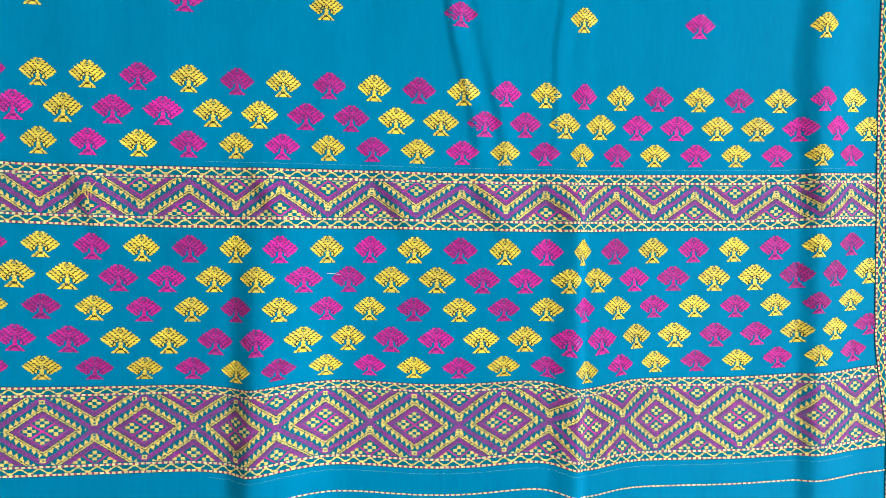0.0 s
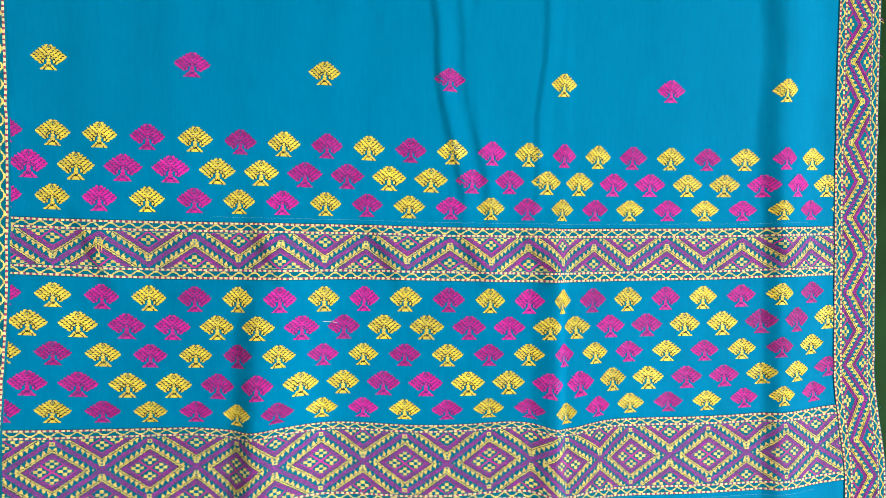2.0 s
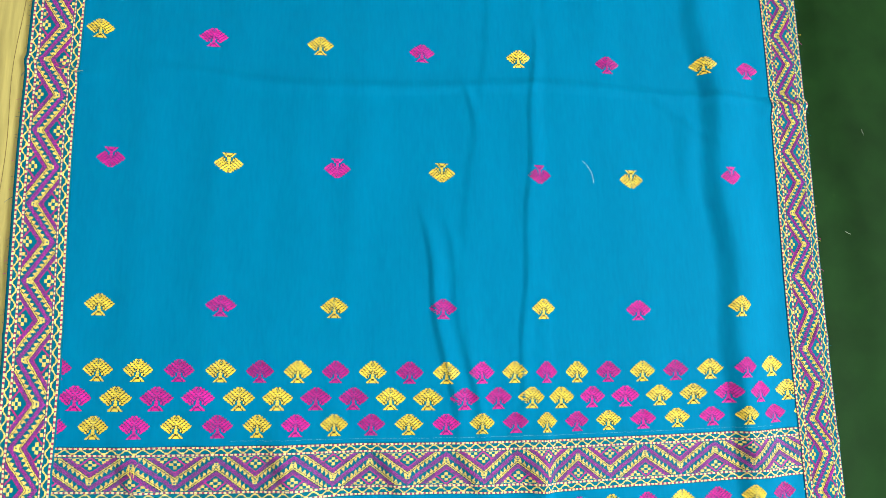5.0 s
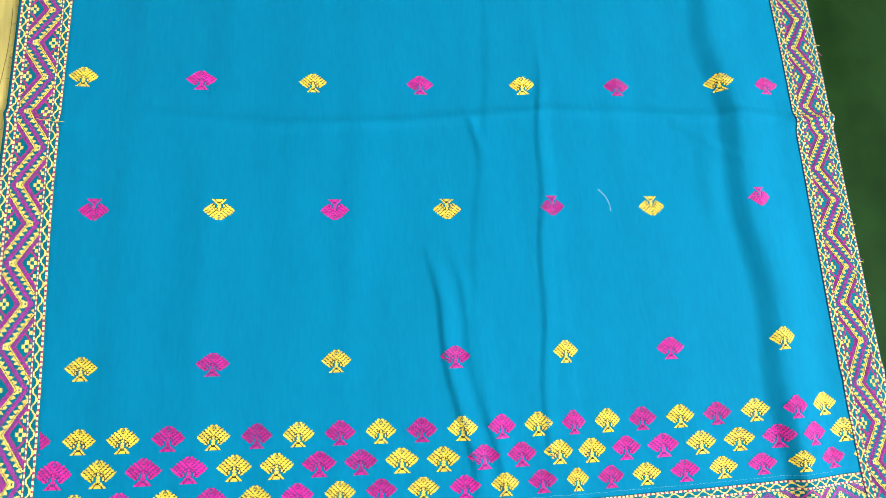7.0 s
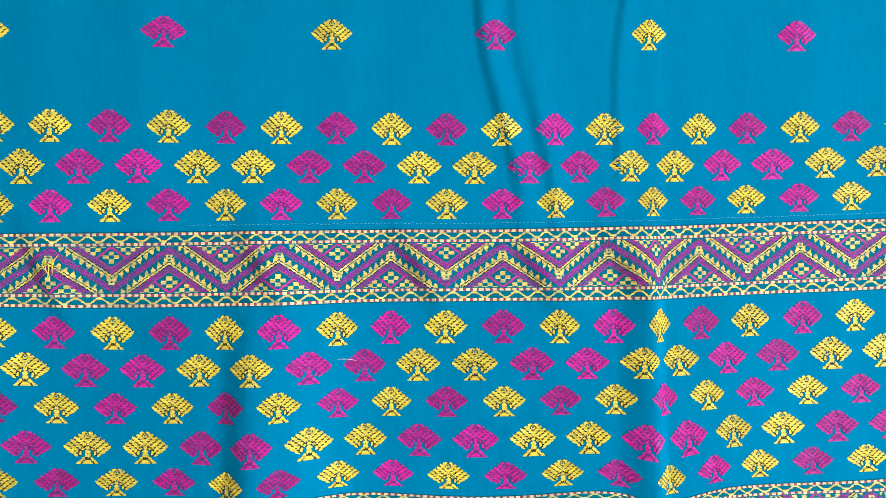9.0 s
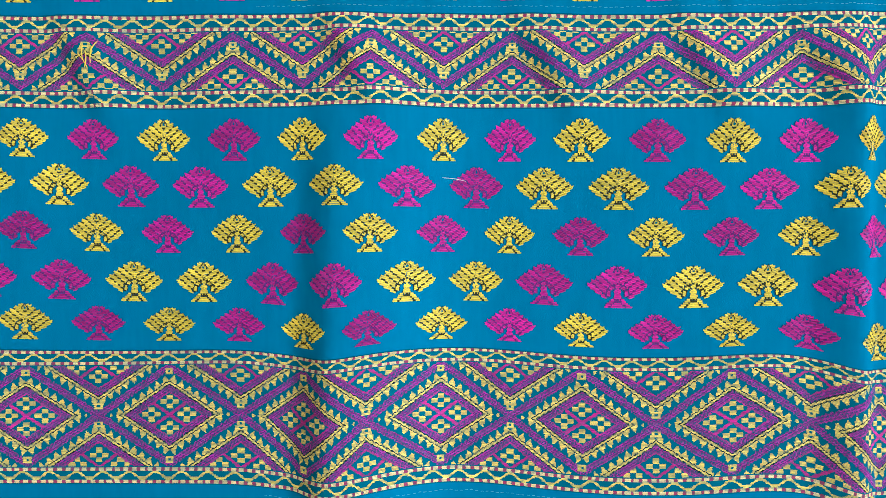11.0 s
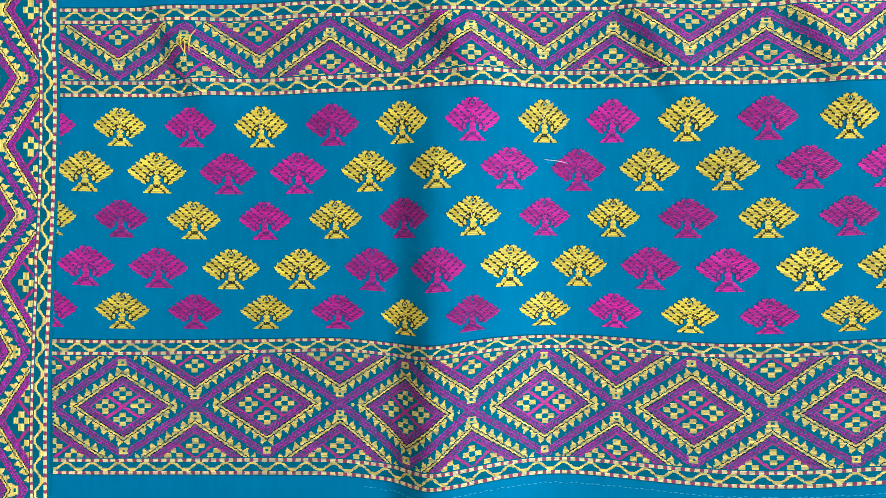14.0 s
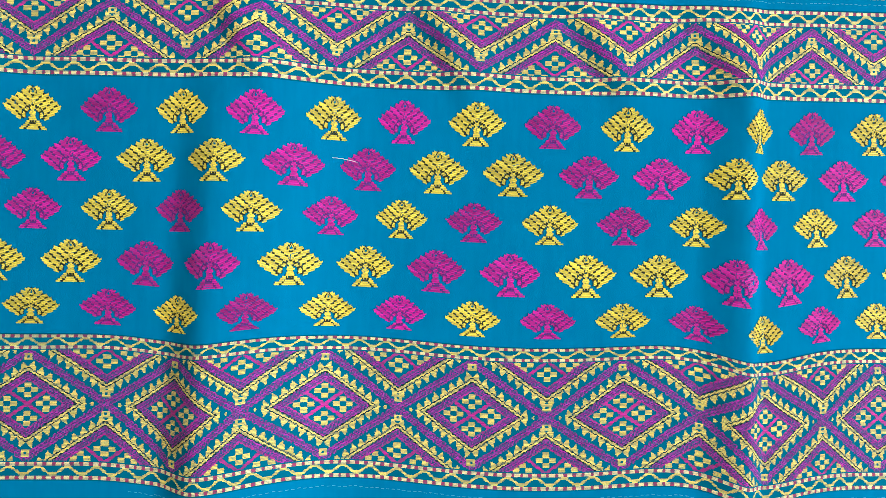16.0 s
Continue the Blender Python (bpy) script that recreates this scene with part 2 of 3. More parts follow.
def z_of(x, v):
    z = 0.0012 + 0.0008 * np.sin(x * 23 + 1.5) * np.sin(v * 11)
    # the broad dark fold near the far selvedge
    at = 0.378 + 0.006 * np.cos((v - 0.2) * 25) * stretch_of(v, 0.12, 0.6, 0.1) - 0.012 * smooth((v - 0.3) / 0.3)
    z = z + ridge(x, at, 0.022 + 0.008 * smooth(v / 0.1), 0.060, 1) * (0.0070 + 0.0040 * stretch_of(v, -0.05, 0.54, 0.25) * (0.75 + 0.25 * np.sin(v * 30)))
    z = z + ridge(x, at - 0.045, 0.02, 0.03, 0.0022) * bell(v - 0.36, 0.07)
    # the gathered crease: gentle rise, then a steep drop
    at = 0.112 + 0.012 * smooth((v + 0.1) / 0.2)
    z = z + ridge(x, at, 0.030, 0.013, 1) * (0.0062 * stretch_of(v, -0.9, -0.03, 0.12) + 0.0010)
    z = z + ridge(x, at, 0.24, 0.22, 1) * 0.0100 * stretch_of(v, -0.9, -0.03, 0.12)
    # the dark-sided fold low on the cloth
    at = -0.205 + 0.03 * (v + 0.3)
    z = z + ridge(x, at, 0.20, 0.08, 1) * 0.0125 * stretch_of(v, -0.9, -0.02, 0.14)
    z = z + ridge(x, at, 0.026, 0.08, 1) * 0.0040 * stretch_of(v, -0.9, -0.19, 0.08)
    z = z + ridge(x, at, 0.030, 0.10, 1) * (0.0085 * stretch_of(v, -0.9, -0.07, 0.14) + 0.001)
    # narrow wrinkles in the plain field
    at = -0.005 - 0.16 * np.clip(v - 0.12, -0.1, 0.5) + 0.004 * np.sin(v * 34)
    z = z + (ridge(x, at, 0.007, 0.02, 0.0036) + ridge(x, at + 0.028, 0.006, 0.016, 0.0016)) * stretch_of(v, 0.02, 0.26, 0.08)
    at = 0.045 - 0.02 * np.sin(v * 8)
    z = z + ridge(x, at, 0.010, 0.03, 0.0012) * stretch_of(v, -0.04, 0.62, 0.1)
    at = 0.117 + 0.07 * (v - 0.42) + 0.002 * np.sin(v * 40)
    z = z + ridge(x, at, 0.0028, 0.020, 0.0020) * stretch_of(v, 0.03, 0.52, 0.1)
    for at, h in ((-0.36, 0.0009), (-0.27, 0.0012), (-0.12, 0.0012), (0.24, 0.001)):
        z = z + ridge(x, at + 0.02 * np.sin(v * 5 + at * 9), 0.03, 0.04, h) * stretch_of(v, -0.1, 0.9, 0.2)
    # puckers along the first cross band
    for at, h in ((-0.362, 0.0062), (-0.188, 0.0066), (-0.068, 0.0058), (0.028, 0.0056), (0.10, 0.004), (0.385, 0.004)):
        z = z + ridge(x + 0.5 * (v + 0.03), at, 0.018, 0.04, h) * bell(v + 0.032, 0.034)
    for at, h in ((0.435, 0.0035), (0.11, 0.0015), (-0.02, 0.0018), (-0.16, 0.0012)):
        z = z + h * bell(v - at - 0.15 * (np.abs(x) - 0.48), 0.007) * smooth((np.abs(x) - 0.42) / 0.04)
    # cross crease high on the cloth
    z = z + 0.0030 * bell(v - 0.447 - 0.01 * np.sin(x * 9), 0.007) * smooth((x + 0.45) / 0.2)
    z = z + 0.0026 * bell(x - 0.30 + 1.2 * (v - 0.44), 0.010) * bell(v - 0.43, 0.05)
    z = z + ridge(x, 0.035 - 2.0 * (v - 0.43) ** 2 - 0.25 * (v - 0.43), 0.006, 0.014, 0.0026) * bell(v - 0.425, 0.03)
    return z


def surface(x, v):
    return np.stack([x, y_of(x, v), z_of(x, v)], -1)


def lifted(x, v, h):
    """Points h above the sheet."""
    d = 0.0015
    p = surface(x, v)
    n = np.cross(surface(x + d, v) - p, surface(x, v + d) - p)
    return p + n / np.linalg.norm(n, axis=-1, keepdims=True) * h[..., None]


V0, V1 = -0.46, 0.86
shawl = tagged(new("shawl"), "bright blue handwoven shawl with yellow and magenta brocade, softly creased", "shawl")


def sheet(name, xs_of, wide, nx, v0, v1, nv, h, thick, mat, parent, label=""):
    """A closed strip of cloth that follows the folds; xs_of(s, v) with s from 0 to 1 across."""
    s, v = np.meshgrid(np.linspace(0, 1, nx), np.linspace(v0, v1, nv), indexing="ij")
    top = lifted(xs_of(s, v), v, np.full(s.shape, h)).reshape(-1, 3)
    low = top - (0, 0, thick)
    i = np.arange(nx * nv).reshape(nx, nv)
    quads = np.stack([i[:-1, :-1], i[1:, :-1], i[1:, 1:], i[:-1, 1:]], -1).reshape(-1, 4)
    n = nx * nv
    rim = np.concatenate([i[:, 0], i[-1, 1:], i[-2::-1, -1], i[0, -2:0:-1]])
    nxt = np.roll(rim, -1)
    side = np.stack([rim, rim + n, nxt + n, nxt], -1)
    faces = np.concatenate([quads, quads[:, ::-1] + n, side])
    return link(name, np.concatenate([top, low]).tolist(), faces.tolist(), mat, parent, label)


sheet("body", lambda s, v: -0.475 + 0.955 * s, 0.955, 330, V0, V1, 330, 0.0, 0.0006, BLUE, shawl, "plain bright blue woven ground")


def left_in(v):
    return -0.446 - 0.011 * smooth(v / 0.4) - 0.009 * smooth((-0.05 - v) / 0.25)


def right_in(v):
    return 0.446 + 0.011 * smooth(v / 0.6) + 0.016 * smooth((-0.17 - v) / 0.14)


# ---- woven pattern: yarn floats laid on the sheet ----
def floats(name, groups, place, parent, half=0.00033, high=0.0007, step=0.006, label="", kind=""):
    """One mesh of rounded yarn floats. groups: (runs, material); a run is (a0, a1, b) in pattern metres; place(a, b) gives sheet x and v."""
    A, B, H, faces, slots, n = [], [], [], [], [], 0
    for slot, (runs, _) in enumerate(groups):
        for a0, a1, b in runs:
            k = max(1, int((a1 - a0) / step + 0.5))
            e = random.uniform(-0.00022, 0.00022)
            top = high * random.uniform(0.8, 1.15)
            for j in range(k + 1):
                a = a0 + (a1 - a0) * j / k + e
                tip = 0.5 if j in (0, k) else 1.0
                A += [a, a, a, a]
                B += [b - half, b - half * 0.5, b + half * 0.5, b + half]
                H += [0.00005, top * tip, top * tip, 0.00005]
                if j:
                    q = n + 4 * j
                    faces += [(q - 4, q, q + 1, q - 3), (q - 3, q + 1, q + 2, q - 2), (q - 2, q + 2, q + 3, q - 1)]
                    slots += [slot] * 3
            n += 4 * (k + 1)
    if not n:
        return None
    x, v = place(np.array(A), np.array(B))
    ob = link(name, lifted(x, v, np.array(H)).tolist(), faces, groups[0][1], parent, label)
    for _, mat in groups[1:]:
        ob.data.materials.append(mat)
    ob.data.polygons.foreach_set("material_index", slots)
    if kind:
        ob["kind"] = kind
    return ob


def runs_of(code, value, a0, da, b0, db, most=99):
    """Horizontal runs of one colour in a grid of codes [row, column]."""
    out = []
    for j, line in enumerate(code == value):
        edge = np.flatnonzero(np.diff(np.concatenate([[0], line.astype(np.int8), [0]])))
        for s, e in zip(edge[::2], edge[1::2]):
            while e - s > 0:
                q = min(e, s + most)
                out.append((a0 + s * da, a0 + q * da, b0 + j * db))
                s = q
    return out


def saw(a, pitch):
    return np.abs(2 * (a / pitch - np.floor(a / pitch)) - 1)


def tooth(a, pitch):
    """Height of a row of leaning teeth."""
    u = a / pitch - np.floor(a / pitch)
    return np.where(u < 0.70, u / 0.70, (1 - u) / 0.30)


def outer(dx, e, A, B):
    """Pattern between a zigzag and the band's edge: dx from the apex, e up from the vertex."""
    dx = np.abs(dx)
    r = e / B - dx / A
    k = np.zeros(r.shape, int)
    k[r < 0.085] = 2
    k[(r > 0.115) & (r < 0.300) & ((0.300 - r) / 0.180 < tooth(dx, 0.0050))] = 1
    k[(r > 0.296) & (r < 0.320)] = 6
    k[(r > 0.320) & (r < 0.368)] = 1
    k[(r > 0.368) & (r < 0.395)] = 6
    k[(r > 0.395) & (r < 0.56)] = 2
    k[(r > 0.535) & (r < 0.56)] = 3
    for at in (0.040, 0.447, 0.500):
        k[(np.abs(r - at) < 0.009) & (k == 2)] = 7
    deep = r > 0.56
    roof = 0.0335 - 0.75 * dx
    k[deep & (np.abs(e - roof) < 0.0011)] = 3
    qx, qy = np.round(dx / 0.0042), np.round((e - 0.0255) / 0.0031)
    k[deep & (e < roof - 0.001) & (qx + np.abs(qy) == 1)] = 1
    k[deep & (e > roof + 0.0025) & ((np.floor(dx / 0.004) + np.floor(e / 0.003)) % 2 == 0)] = 1
    eye = (dx < 0.0026) & (np.abs(e - 0.0058) < 0.0021)
    k[eye] = 1
    k[eye & (dx < 0.0009) & (np.abs(e - 0.0058) < 0.0007)] = 0
    return k


def twill(k, cols, rows_):
    """Open the purple and magenta areas into short staggered floats."""
    rib = (cols + 2 * rows_) % 7
    k[(k == 2) & (rib == 0)] = 7
    k[(k == 2) & (rib == 3)] = 0
    return k


def edging(k, a, d, d0):
    """Two beaded lines with a wavy line between, at distances d from the middle."""
    for at in (d0 + 0.0018, d0 + 0.0100):
        bead = np.abs(d - at) < 0.00105
        k[bead] = 5
        k[bead & (a % 0.0054 < 0.0032)] = 4
    wave = d0 + 0.0059 + 0.0019 * (2 * np.clip(1.6 * saw(a, 0.0172) - 0.3, 0, 1) - 1)
    k[(np.abs(d - wave) < 0.00085)] = 1
    return k


DA, DB = 0.00080, 0.00072


def zigzag_code(a, b, A, B, main):
    """A zigzag band: vertices down at whole odd steps of A."""
    amp = B / 2
    odd = np.abs((a / A) % 2 - 1) * A              # distance from the odd step
    centre = -amp + 2 * amp * odd / A
    k = np.where(b > centre, outer(odd, b + amp, A, B), outer(A - odd, amp - b, A, B))
    k[np.abs(b) > main] = 0
    return edging(k, a, np.abs(b), main)


def lattice_code(a, b, A, B, main):
    d = np.abs((a / A) % 2 - 1) * A                # distance from a diamond's middle
    h = np.abs(b)
    r = d / A + h / B
    k = np.where(r > 1, outer(A - d, h, A, B), 0)
    k[(r > 0.915) & (r <= 1)] = 2
    k[(r > 0.705) & (r < 0.895) & ((r - 0.705) / 0.180 < tooth(d, 0.0050))] = 1
    k[(r > 0.685) & (r < 0.710)] = 6
    k[(r > 0.640) & (r < 0.686)] = 1
    k[(r > 0.612) & (r < 0.640)] = 6
    k[(r > 0.45) & (r < 0.612)] = 2
    k[(r > 0.45) & (r < 0.472)] = 3
    for at in (0.512, 0.562, 0.960):
        k[(np.abs(r - at) < 0.009) & (k == 2)] = 7
    core = r < 0.45
    k[core & (np.abs(d / A - h / B) < 0.038)] = 3
    for fx, fy in ((0.25 * A, 0), (0, 0.26 * B)):
        qx, qy = np.round((d - fx) / 0.0041), np.round((h - fy) / 0.0030)
        k[core & (np.abs(qx) + np.abs(qy) == 1) & (np.abs(d / A - h / B) > 0.06)] = 1
    eye = (d < 0.0026) & (np.abs(h - 0.90 * B) < 0.002)
    k[eye] = 1
    k[eye & (d < 0.0009) & (np.abs(h - 0.90 * B) < 0.0007)] = 0
    k[h > main] = 0
    return edging(k, a, h, main)


def weave(code_of, a0, a1, half, place, parent, first="", diamonds=0.0):
    """All yarns of one band; `first` names the part that carries the others; diamonds: the step of diamonds that are parts of their own."""
    a, b = np.arange(a0, a1, DA), np.arange(-half, half + DB / 2, DB)
    aa, bb = np.meshgrid(a, b)
    k = code_of(aa + DA / 2, bb)
    ci, ri = np.meshgrid(np.arange(len(a)), np.arange(len(b)))
    k = twill(k, ci, ri)
    yarns = ((1, STRAW), (2, PURPLE), (3, PINK), (6, DARK), (7, PLUM))
    pieces = []
    if diamonds:
        inside = np.abs((aa / diamonds) % 2 - 1) + np.abs(bb) / 0.0315 < 0.9
        for s in range(int(a1 / diamonds / 2) + 1):
            here = inside & (np.abs(aa - (2 * s + 1) * diamonds) < diamonds)
            own = np.where(here, k, 0)
            pieces.append([(runs_of(own, value, a0, DA, -half, DB), mat) for value, mat in yarns])
        k = np.where(inside, 0, k)
    if first:
        parent = floats(first, [(runs_of(k, 2, a0, DA, -half, DB), PURPLE)], place, parent, label="patterned cross band in purple, yellow and magenta yarn", kind="stuff")
    else:
        floats("purple_yarn", [(runs_of(k, 2, a0, DA, -half, DB), PURPLE)], place, parent, kind="stuff")
    for value, name, mat in ((1, "yellow_yarn", STRAW), (3, "magenta_yarn", PINK), (4, "cream_bead_stitch", CREAM), (5, "rose_line", ROSE), (6, "dark_outline_yarn", DARK), (7, "plum_rib_yarn", PLUM)):
        floats(name, [(runs_of(k, value, a0, DA, -half, DB), mat)], place, parent, kind="stuff")
    for groups in pieces:
        floats("diamond_motif", groups, place, parent, label="yellow-edged purple diamond with four small flowers")
    return parent


BAND1, BAND2, HEM = -0.0278, -0.2584, -0.3290
C0, C1 = 0.0 * PITCH, 21.4 * PITCH


def across(v_mid):
    return lambda a, b: (x_of(a / PITCH, v_mid + b), v_mid + b)


for v_mid, half in ((BAND1, 0.0296), (BAND2, 0.0443)):
    sheet("band_ground", lambda s, v: -0.470 + 0.945 * s, 0.945, 330, v_mid - half, v_mid + half, 24, 0.00012, 0.0001, TEAL, shawl, "darker teal ground of a patterned cross band")
weave(lambda a, b: zigzag_code(a, b, PITCH, 0.0310, 0.0180), C0, C1, 0.0292, across(BAND1), shawl, "cross_band")
weave(lambda a, b: lattice_code(a, b, PITCH, 0.0315, 0.0326), C0, C1, 0.0440, across(BAND2), shawl, "cross_band", PITCH)
beads = [(s * 0.0056, s * 0.0056 + 0.0037, r * DB) for s in range(int(C1 / 0.0056)) for r in (-0.5, 0.5)]
rose = [(s * 0.0056 - 0.0019, s * 0.0056, r * DB) for s in range(1, int(C1 / 0.0056)) for r in (-0.5, 0.5)]
floats("hem_line", [(beads, CREAM), (rose, ROSE)], across(HEM), shawl, label="thin beaded line of cream and rose stitches", kind="stuff")
for v_mid, name in ((0.0062, "hand_stitches"), (-0.3075, "hand_stitches")):
    floats(name, [([(a, a + 0.0021, random.uniform(-0.0004, 0.0004)) for a in np.arange(0.2, 0.92, 0.0034)], PALE)], across(v_mid), shawl,
           half=0.00013, high=0.0003, label="row of small pale running stitches", kind="stuff")

# side borders: strips sewn on top of the body
SIDE_A, SIDE_B, SIDE_MAIN, SIDE_HALF = 0.0446, 0.0275, 0.0160, 0.0272
for side in (0, 1):
    if side == 0:
        wide, span, start = 0.066, left_in, -0.1340
        xs = lambda s, v: left_in(v) - 0.066 * (1 - s)
        mid = lambda b, v: left_in(v) - 0.0325 + b * 1.12
    else:
        wide, span, start = 0.053, right_in, -0.1225
        xs = lambda s, v: right_in(v) + 0.053 * s
        mid = lambda b, v: right_in(v) + 0.0264 + b * 0.95
    strip = sheet("side_border", xs, wide, 24, V0, V1, 330, 0.0006, 0.0005, TEAL, shawl, "sewn-on border strip of teal cloth with purple and yellow zigzags")
    place = lambda a, b, mid=mid: (mid(b, a), a)
    lifted_place = lifted
    lifted = lambda x, v, h, f=lifted_place: f(x, v, h + 0.0006)
    weave(lambda a, b, start=start: zigzag_code(a - start, b, SIDE_A, SIDE_B, SIDE_MAIN), V0, V1, SIDE_HALF, place, strip)
    # selvedge seam stitches along the inner edge
    lifted = lifted_place

# ---- lotus motifs ----
WIDEST = (0.9, 2.6, 4.2, 5.6, 6.9, 8.1, 9.3, 10.5, 11.6, 12.5, 12.1, 11.0, 9.6, 7.8, 5.8, 3.6)
SLANT = 0.38                        # rise of the petal floats towards their tips
GAP_LINES = (7.6, 10.9, 14.2, 17.5)     # shaded gaps between the petals, drawn as dark lines


def lotus(m, b):
    """What lies m cells from the middle and b cells below the tip: 1 yarn, 2 dark line for a shaded gap, 0 ground."""
    c = 0.9 * m + b
    petal = ((c - 4.3) / 3.3) % 1
    k = ((m <= np.interp(b, range(16), WIDEST) - 0.75 + 1.7 * np.where(petal < 0.55, petal / 0.55, (1 - petal) / 0.45)) & (b > 0.2) & (b < 14.8)).astype(int)
    for at in GAP_LINES:
        k[(np.abs(c - at) < 0.36) & (m > 0.6) & (k == 1)] = 2
    ring = m + np.abs(b - 2.6) * 0.9
    k[(ring > 1.5) & (ring < 2.1) & (b < 5)] = 2
    k[ring < 0.7] = 0
    arch = np.sqrt(m ** 2 + ((b - 13) * 1.05) ** 2)
    k[(arch < 5.1) & (arch > 4.5) & (b > 7.6)] = 2
    k[(arch < 3.3) & (b > 9.0)] = 2
    k[(arch < 2.9) & (b > 9.4)] = 0
    k[(m + np.abs(b - 11.9) * 0.8 <= 1.7)] = 1
    k[(b > 14.0) & (m < 4.8)] = 0
    return k


def stem(m, b):
    """The spreading stem below the flower, crossed by dark lines."""
    k = ((b >= 13.6) & (m <= 1.6 + np.maximum(b - 14, 0) * 0.95)).astype(int)
    k[((np.abs(m - (16.3 - b)) < 0.42) | (np.abs(m - (b - 15.0)) < 0.42)) & (k == 1)] = 2
    return k


def motif_runs(cell_a, cell_b):
    """Lotus: a ringed tip, slanting petals on either side, an arch with a bud, a crossed stem."""
    a = np.arange(-45, 46) / 3
    m = np.abs(a)
    both = [], []
    for level, strokes in ((False, np.arange(0.3, 23, 0.8)), (True, np.arange(13.6, 18.6, 0.8))):
        for b0 in strokes:
            k = stem(m, b0 + 0 * m) if level else lotus(m, b0 - SLANT * m)
            for code in (1, 2):
                edge = np.flatnonzero(np.diff(np.concatenate([[0], (k == code).astype(np.int8), [0]])))
                for i0, i1 in zip(edge[::2], edge[1::2]):
                    for s, e in (((i0, 45), (45, i1)) if i0 < 45 < i1 and not level else ((i0, i1),)):
                        u0, u1 = (s - 45.5) * cell_a / 3, (e - 45.5) * cell_a / 3
                        if e - s > 4:
                            u0, u1 = u0 + random.uniform(-0.0004, 0.0003), u1 + random.uniform(-0.0003, 0.0004)
                        both[code - 1].append((u0, u1, (9 - b0) * cell_b - (1.0 if level else 0.0)))
    return both


def motif(c, v, pink, wide, tall, flip=False):
    ca, cb = wide / 27, tall / 19
    yarn, gap_runs = motif_runs(ca, cb)
    way = -1 if flip else 1

    def place(a, b):
        """Petal floats slant upwards to their tips; those of the stem, marked by a metre's offset, lie level."""
        up = np.where(b < -0.5, b + 1.0, b + SLANT * cb / ca * np.abs(a))
        return x_of(c + a / PITCH, v + way * up), v + way * up

    floats("lotus_motif", [(yarn, PINK), (gap_runs, PLUM)] if pink else [(yarn, YELLOW), (gap_runs, OLIVE)], place, shawl,
           half=cb * 0.37, high=0.0009, step=0.008, label="brocaded lotus motif in magenta yarn" if pink else "brocaded lotus motif in yellow yarn")


for v, first, pinks in ((0.0822, 0, "m" + "yy" + "my" * 9 + "m"), (0.0225, 0, "my" * 11), (-0.0749, 0, "my" * 11), (-0.1338, 0, "ym" * 11), (-0.1941, 0, "my" * 11)):
    for i, ch in enumerate(pinks[:22]):
        motif(first + i, v, ch == "m", 0.0370, 0.0248)
for v, pinks in ((0.0521, "mymm" + "yymm" * 4 + "y"), (-0.1037, "yy" + "mmyy" * 4 + "mmy"), (-0.1651, "mm" + "yymm" * 4 + "yym")):
    for i, ch in enumerate(pinks):
        motif(0.5 + i, v, ch == "m", 0.0400, 0.0266)
for v, first, pinks, flip in ((0.1545, 0.9, "ymymymy", False), (0.3287, 0.9, "mymymym", True), (0.4935, 0.35, "ymymymy", False), (0.6700, 0.9, "mymymym", True)):
    for i, ch in enumerate(pinks):
        motif(first + 3 * i, v, ch == "m", 0.0375, 0.0258, flip)

motif(20.0, 0.488, True, 0.0375, 0.0258)

# ---- dark green painted sheet beside the shawl ----
nx, ny = 90, 60
gx, gy = np.meshgrid(np.linspace(0.30, 1.30, nx), np.linspace(-1.0, 1.5, ny), indexing="ij")
fold = 0.585 - 0.02 * np.sin(gy * 2.2) + 0.012 * np.sin(gy * 7)
gz = FLOOR_Z + 0.0016 + 0.006 * np.where(gx < fold, smooth(1 + (gx - fold) / 0.06), smooth(1 - (gx - fold) / 0.10)) * (gx > 0.53)
top = np.stack([gx, gy, gz], -1).reshape(-1, 3)
i = np.arange(nx * ny).reshape(nx, ny)
quads = np.stack([i[:-1, :-1], i[1:, :-1], i[1:, 1:], i[:-1, 1:]], -1).reshape(-1, 4)
rim = np.concatenate([i[:, 0], i[-1, 1:], i[-2::-1, -1], i[0, -2:0:-1]])
nxt = np.roll(rim, -1)
faces = np.concatenate([quads, quads[:, ::-1] + nx * ny, np.stack([rim, rim + nx * ny, nxt + nx * ny, nxt], -1)])
tagged(link("green_sheet", np.concatenate([top, top - (0, 0, 0.0012)]).tolist(), faces.tolist(), GREEN),
       "smooth dark green sheet with a soft fold, lying under the shawl", "sheet")


# ---- loose threads and frayed edges ----
def strand(name, pts, radius, mat, parent=None, label=""):
    """A thin round thread through points in space."""
    pts = [Vector(p) for p in pts]
    verts, faces = [], []
    for i, p in enumerate(pts):
        d = (pts[min(i + 1, len(pts) - 1)] - pts[max(i - 1, 0)]).normalized()
        n = d.orthogonal().normalized()
        b = d.cross(n)
        for q in range(5):
            w = radius * (0.6 if i in (0, len(pts) - 1) else 1)
            verts.append(p + w * (math.cos(q * 1.2566) * n + math.sin(q * 1.2566) * b))
        if i:
            k = 5 * i
            faces += [(k - 5 + q, k - 5 + (q + 1) % 5, k + (q + 1) % 5, k + q) for q in range(5)]
    return link(name, [tuple(v) for v in verts], faces, mat, parent, label)


def on_cloth(points, h=0.0004):
    p = np.array(points)
    return [tuple(q) for q in lifted(p[:, 0], p[:, 1], np.full(len(p), h))]


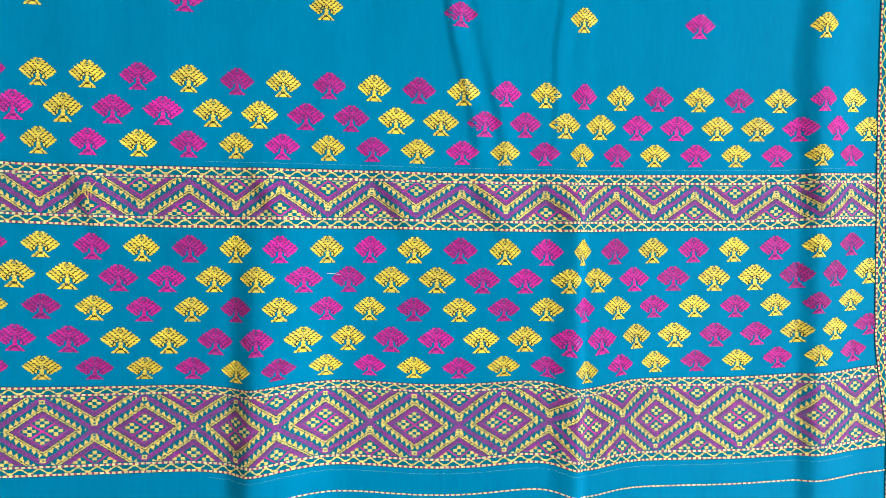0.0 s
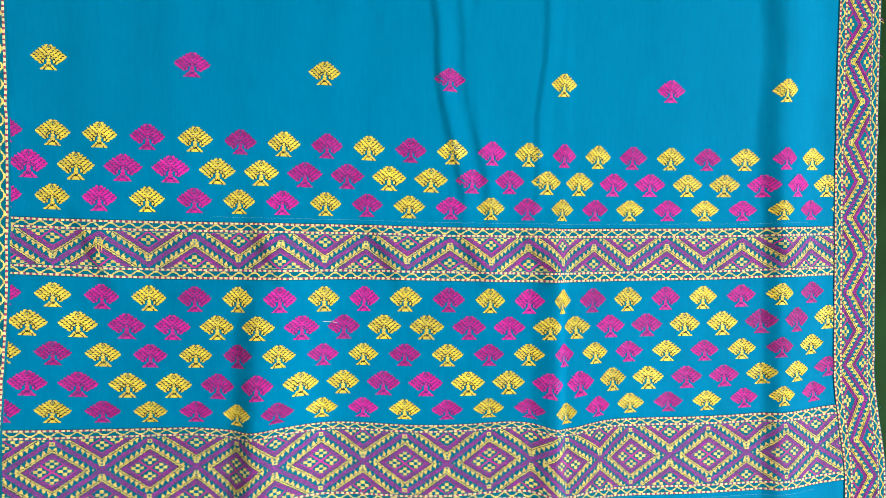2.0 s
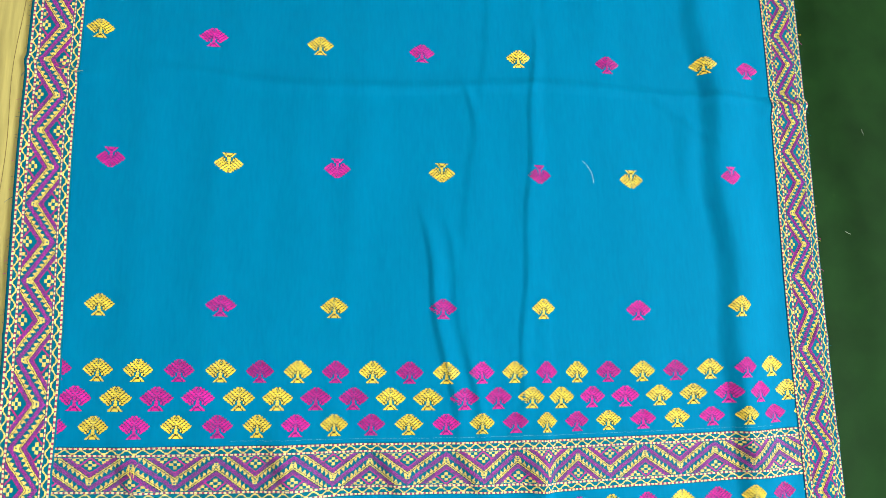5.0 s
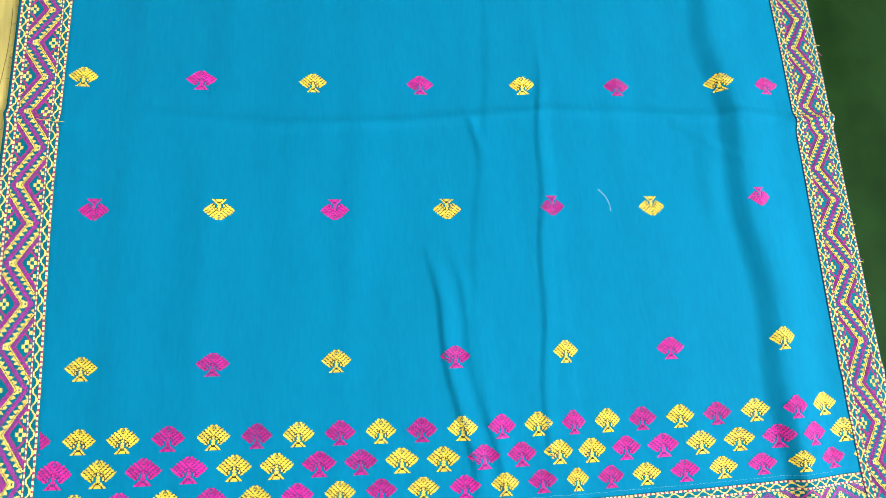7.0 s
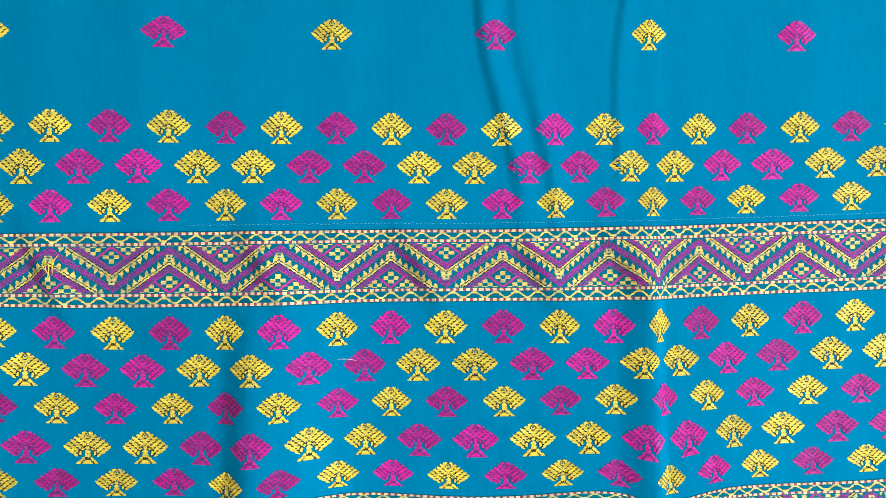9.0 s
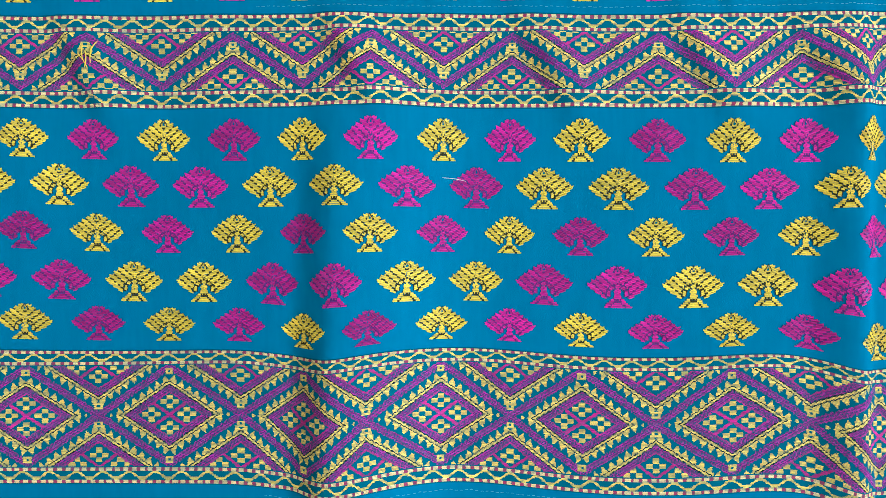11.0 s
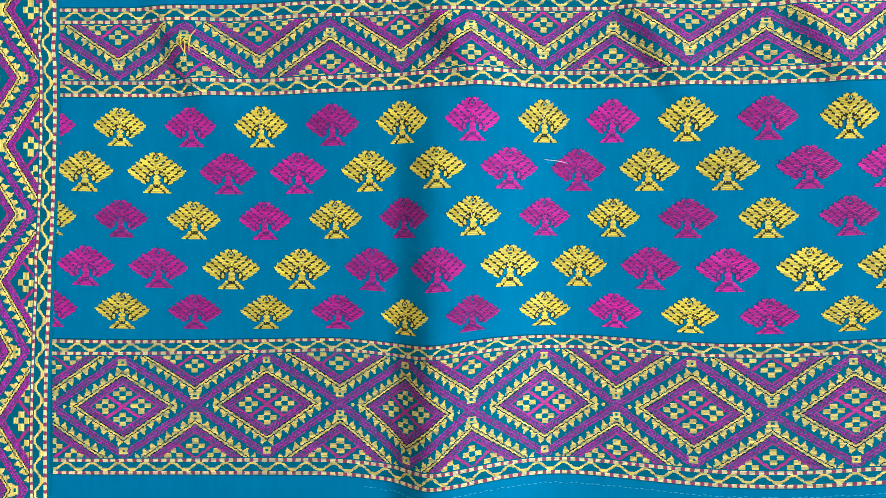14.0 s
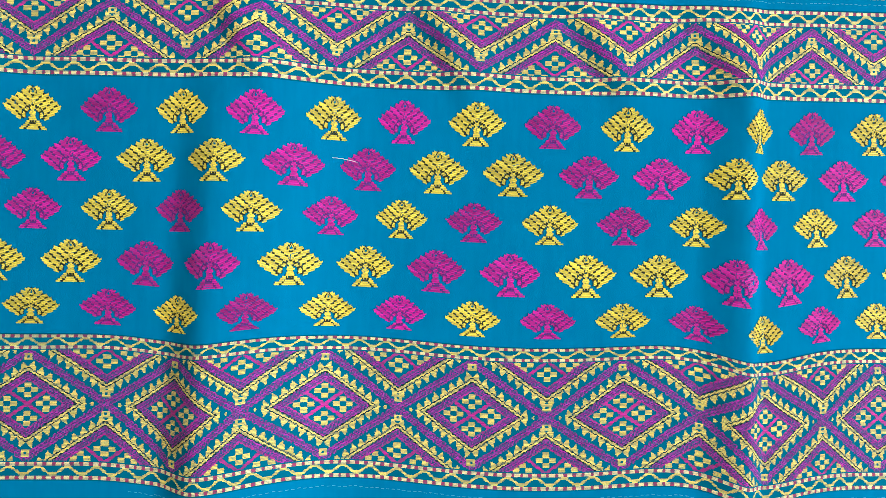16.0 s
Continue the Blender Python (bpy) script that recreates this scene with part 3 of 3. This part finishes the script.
def curl(x, v, length, angle, bend, n=9):
    out = []
    for i in range(n):
        out.append((x, v))
        x += math.cos(angle) * length / (n - 1)
        v += math.sin(angle) * length / (n - 1)
        angle += bend / (n - 1)
    return out


WHITE = material("white_thread", (0.75, 0.75, 0.68), 0.6, 0.2, 0.05)
thread = strand("loose_thread", on_cloth(curl(0.184, 0.351, 0.033, -0.7, -1.0, 12)), 0.0002, WHITE)
tagged(thread, "short curled white thread lying on the blue cloth", "thread")
thread = strand("loose_thread", on_cloth(curl(-0.137, -0.0985, 0.015, 0.0, -0.3, 8), 0.0005), 0.0002, WHITE)
tagged(thread, "short white thread caught on the blue cloth", "thread")
for x, y, ang in ((0.585, 0.40, -1.4), (0.545, 0.255, -0.7)):
    z = FLOOR_Z + 0.0019
    thread = strand("loose_thread", [(px, py, z + 0.0068 * max(0, 1 - abs(px - 0.585) / 0.06)) for px, py in curl(x, y, 0.009, ang, 0.4, 7)], 0.00018, WHITE)
    tagged(thread, "tiny white thread lying on the dark green sheet", "thread")
# a knot of yellow yarn ends on the first cross band
for i in range(5):
    strand("yarn_end", on_cloth(curl(-0.357 + random.uniform(-0.003, 0.003), -0.030 + random.uniform(-0.004, 0.004), 0.011, 1.6 + random.uniform(-0.6, 0.6), random.uniform(-1, 1), 7), 0.0012), 0.0003, YELLOW, shawl, "loose yellow yarn end")
# tuft where the side border is pinched
for i in range(5):
    strand("yarn_end", on_cloth(curl(-0.485 + random.uniform(-0.012, 0.02), 0.436 + random.uniform(-0.003, 0.003), 0.018, random.uniform(-0.7, 0.7), random.uniform(-1.2, 1.2), 7), 0.0020), 0.0003, random.choice((YELLOW, TEAL, PINK)), shawl, "loose yarn end")
# frayed selvedge
verts, faces, slots = [], [], []
for i in range(150):
    v = random.uniform(-0.4, 0.75)
    if random.random() < 0.72:
        x, ang = left_in(v) - 0.0655, math.pi + random.uniform(-0.9, 0.9)
    else:
        x, ang = right_in(v) + 0.0525, random.uniform(-0.9, 0.9)
    y = float(y_of(np.array([x]), np.array([v]))[0])
    pts = curl(x, y, random.uniform(0.003, 0.009), ang, random.uniform(-1.5, 1.5), 5)
    slot = random.choice((0, 0, 1, 2))
    for j, (px, py) in enumerate(pts):
        z = 0.0012 - 0.0028 * j / 4
        verts += [(px, py - 0.00022, z), (px, py, z + 0.0003), (px, py + 0.00022, z)]
        if j:
            q = len(verts) - 6
            faces += [(q, q + 3, q + 4, q + 1), (q + 1, q + 4, q + 5, q + 2)]
            slots += [slot] * 2
fray = link("frayed_threads", verts, faces, TEAL, shawl, "fine frayed threads along the selvedges")
fray.data.materials.append(YELLOW)
fray.data.materials.append(PINK)
fray.data.polygons.foreach_set("material_index", slots)
fray["kind"] = "stuff"
for y, ang in ((0.152, 3.1), (-0.06, 3.3), (-0.212, 3.0), (0.30, 3.4)):
    pts = [(px, py, FLOOR_Z + 0.0006) for px, py in curl(-0.506, y, 0.030, ang, 0.5, 9)]
    tagged(strand("loose_thread", pts, 0.00022, TEAL), "fine blue thread lying on the wooden board", "thread")
# long drying cracks and a knot in the board beside the shawl
for x, y0, y1, w in ((-0.5355, -0.15, 0.62, 0.00035), (-0.5255, -0.42, -0.05, 0.0003), (-0.556, 0.05, 0.40, 0.0003)):
    n = 60
    pts = [(x + 0.004 * math.sin(9 * t) + 0.002 * math.sin(31 * t + x * 50), y0 + (y1 - y0) * i / n, FLOOR_Z + 0.00005) for i in range(n + 1) for t in [(y1 - y0) * i / n]]
    strand("crack", pts, w, DARKWOOD, floor)
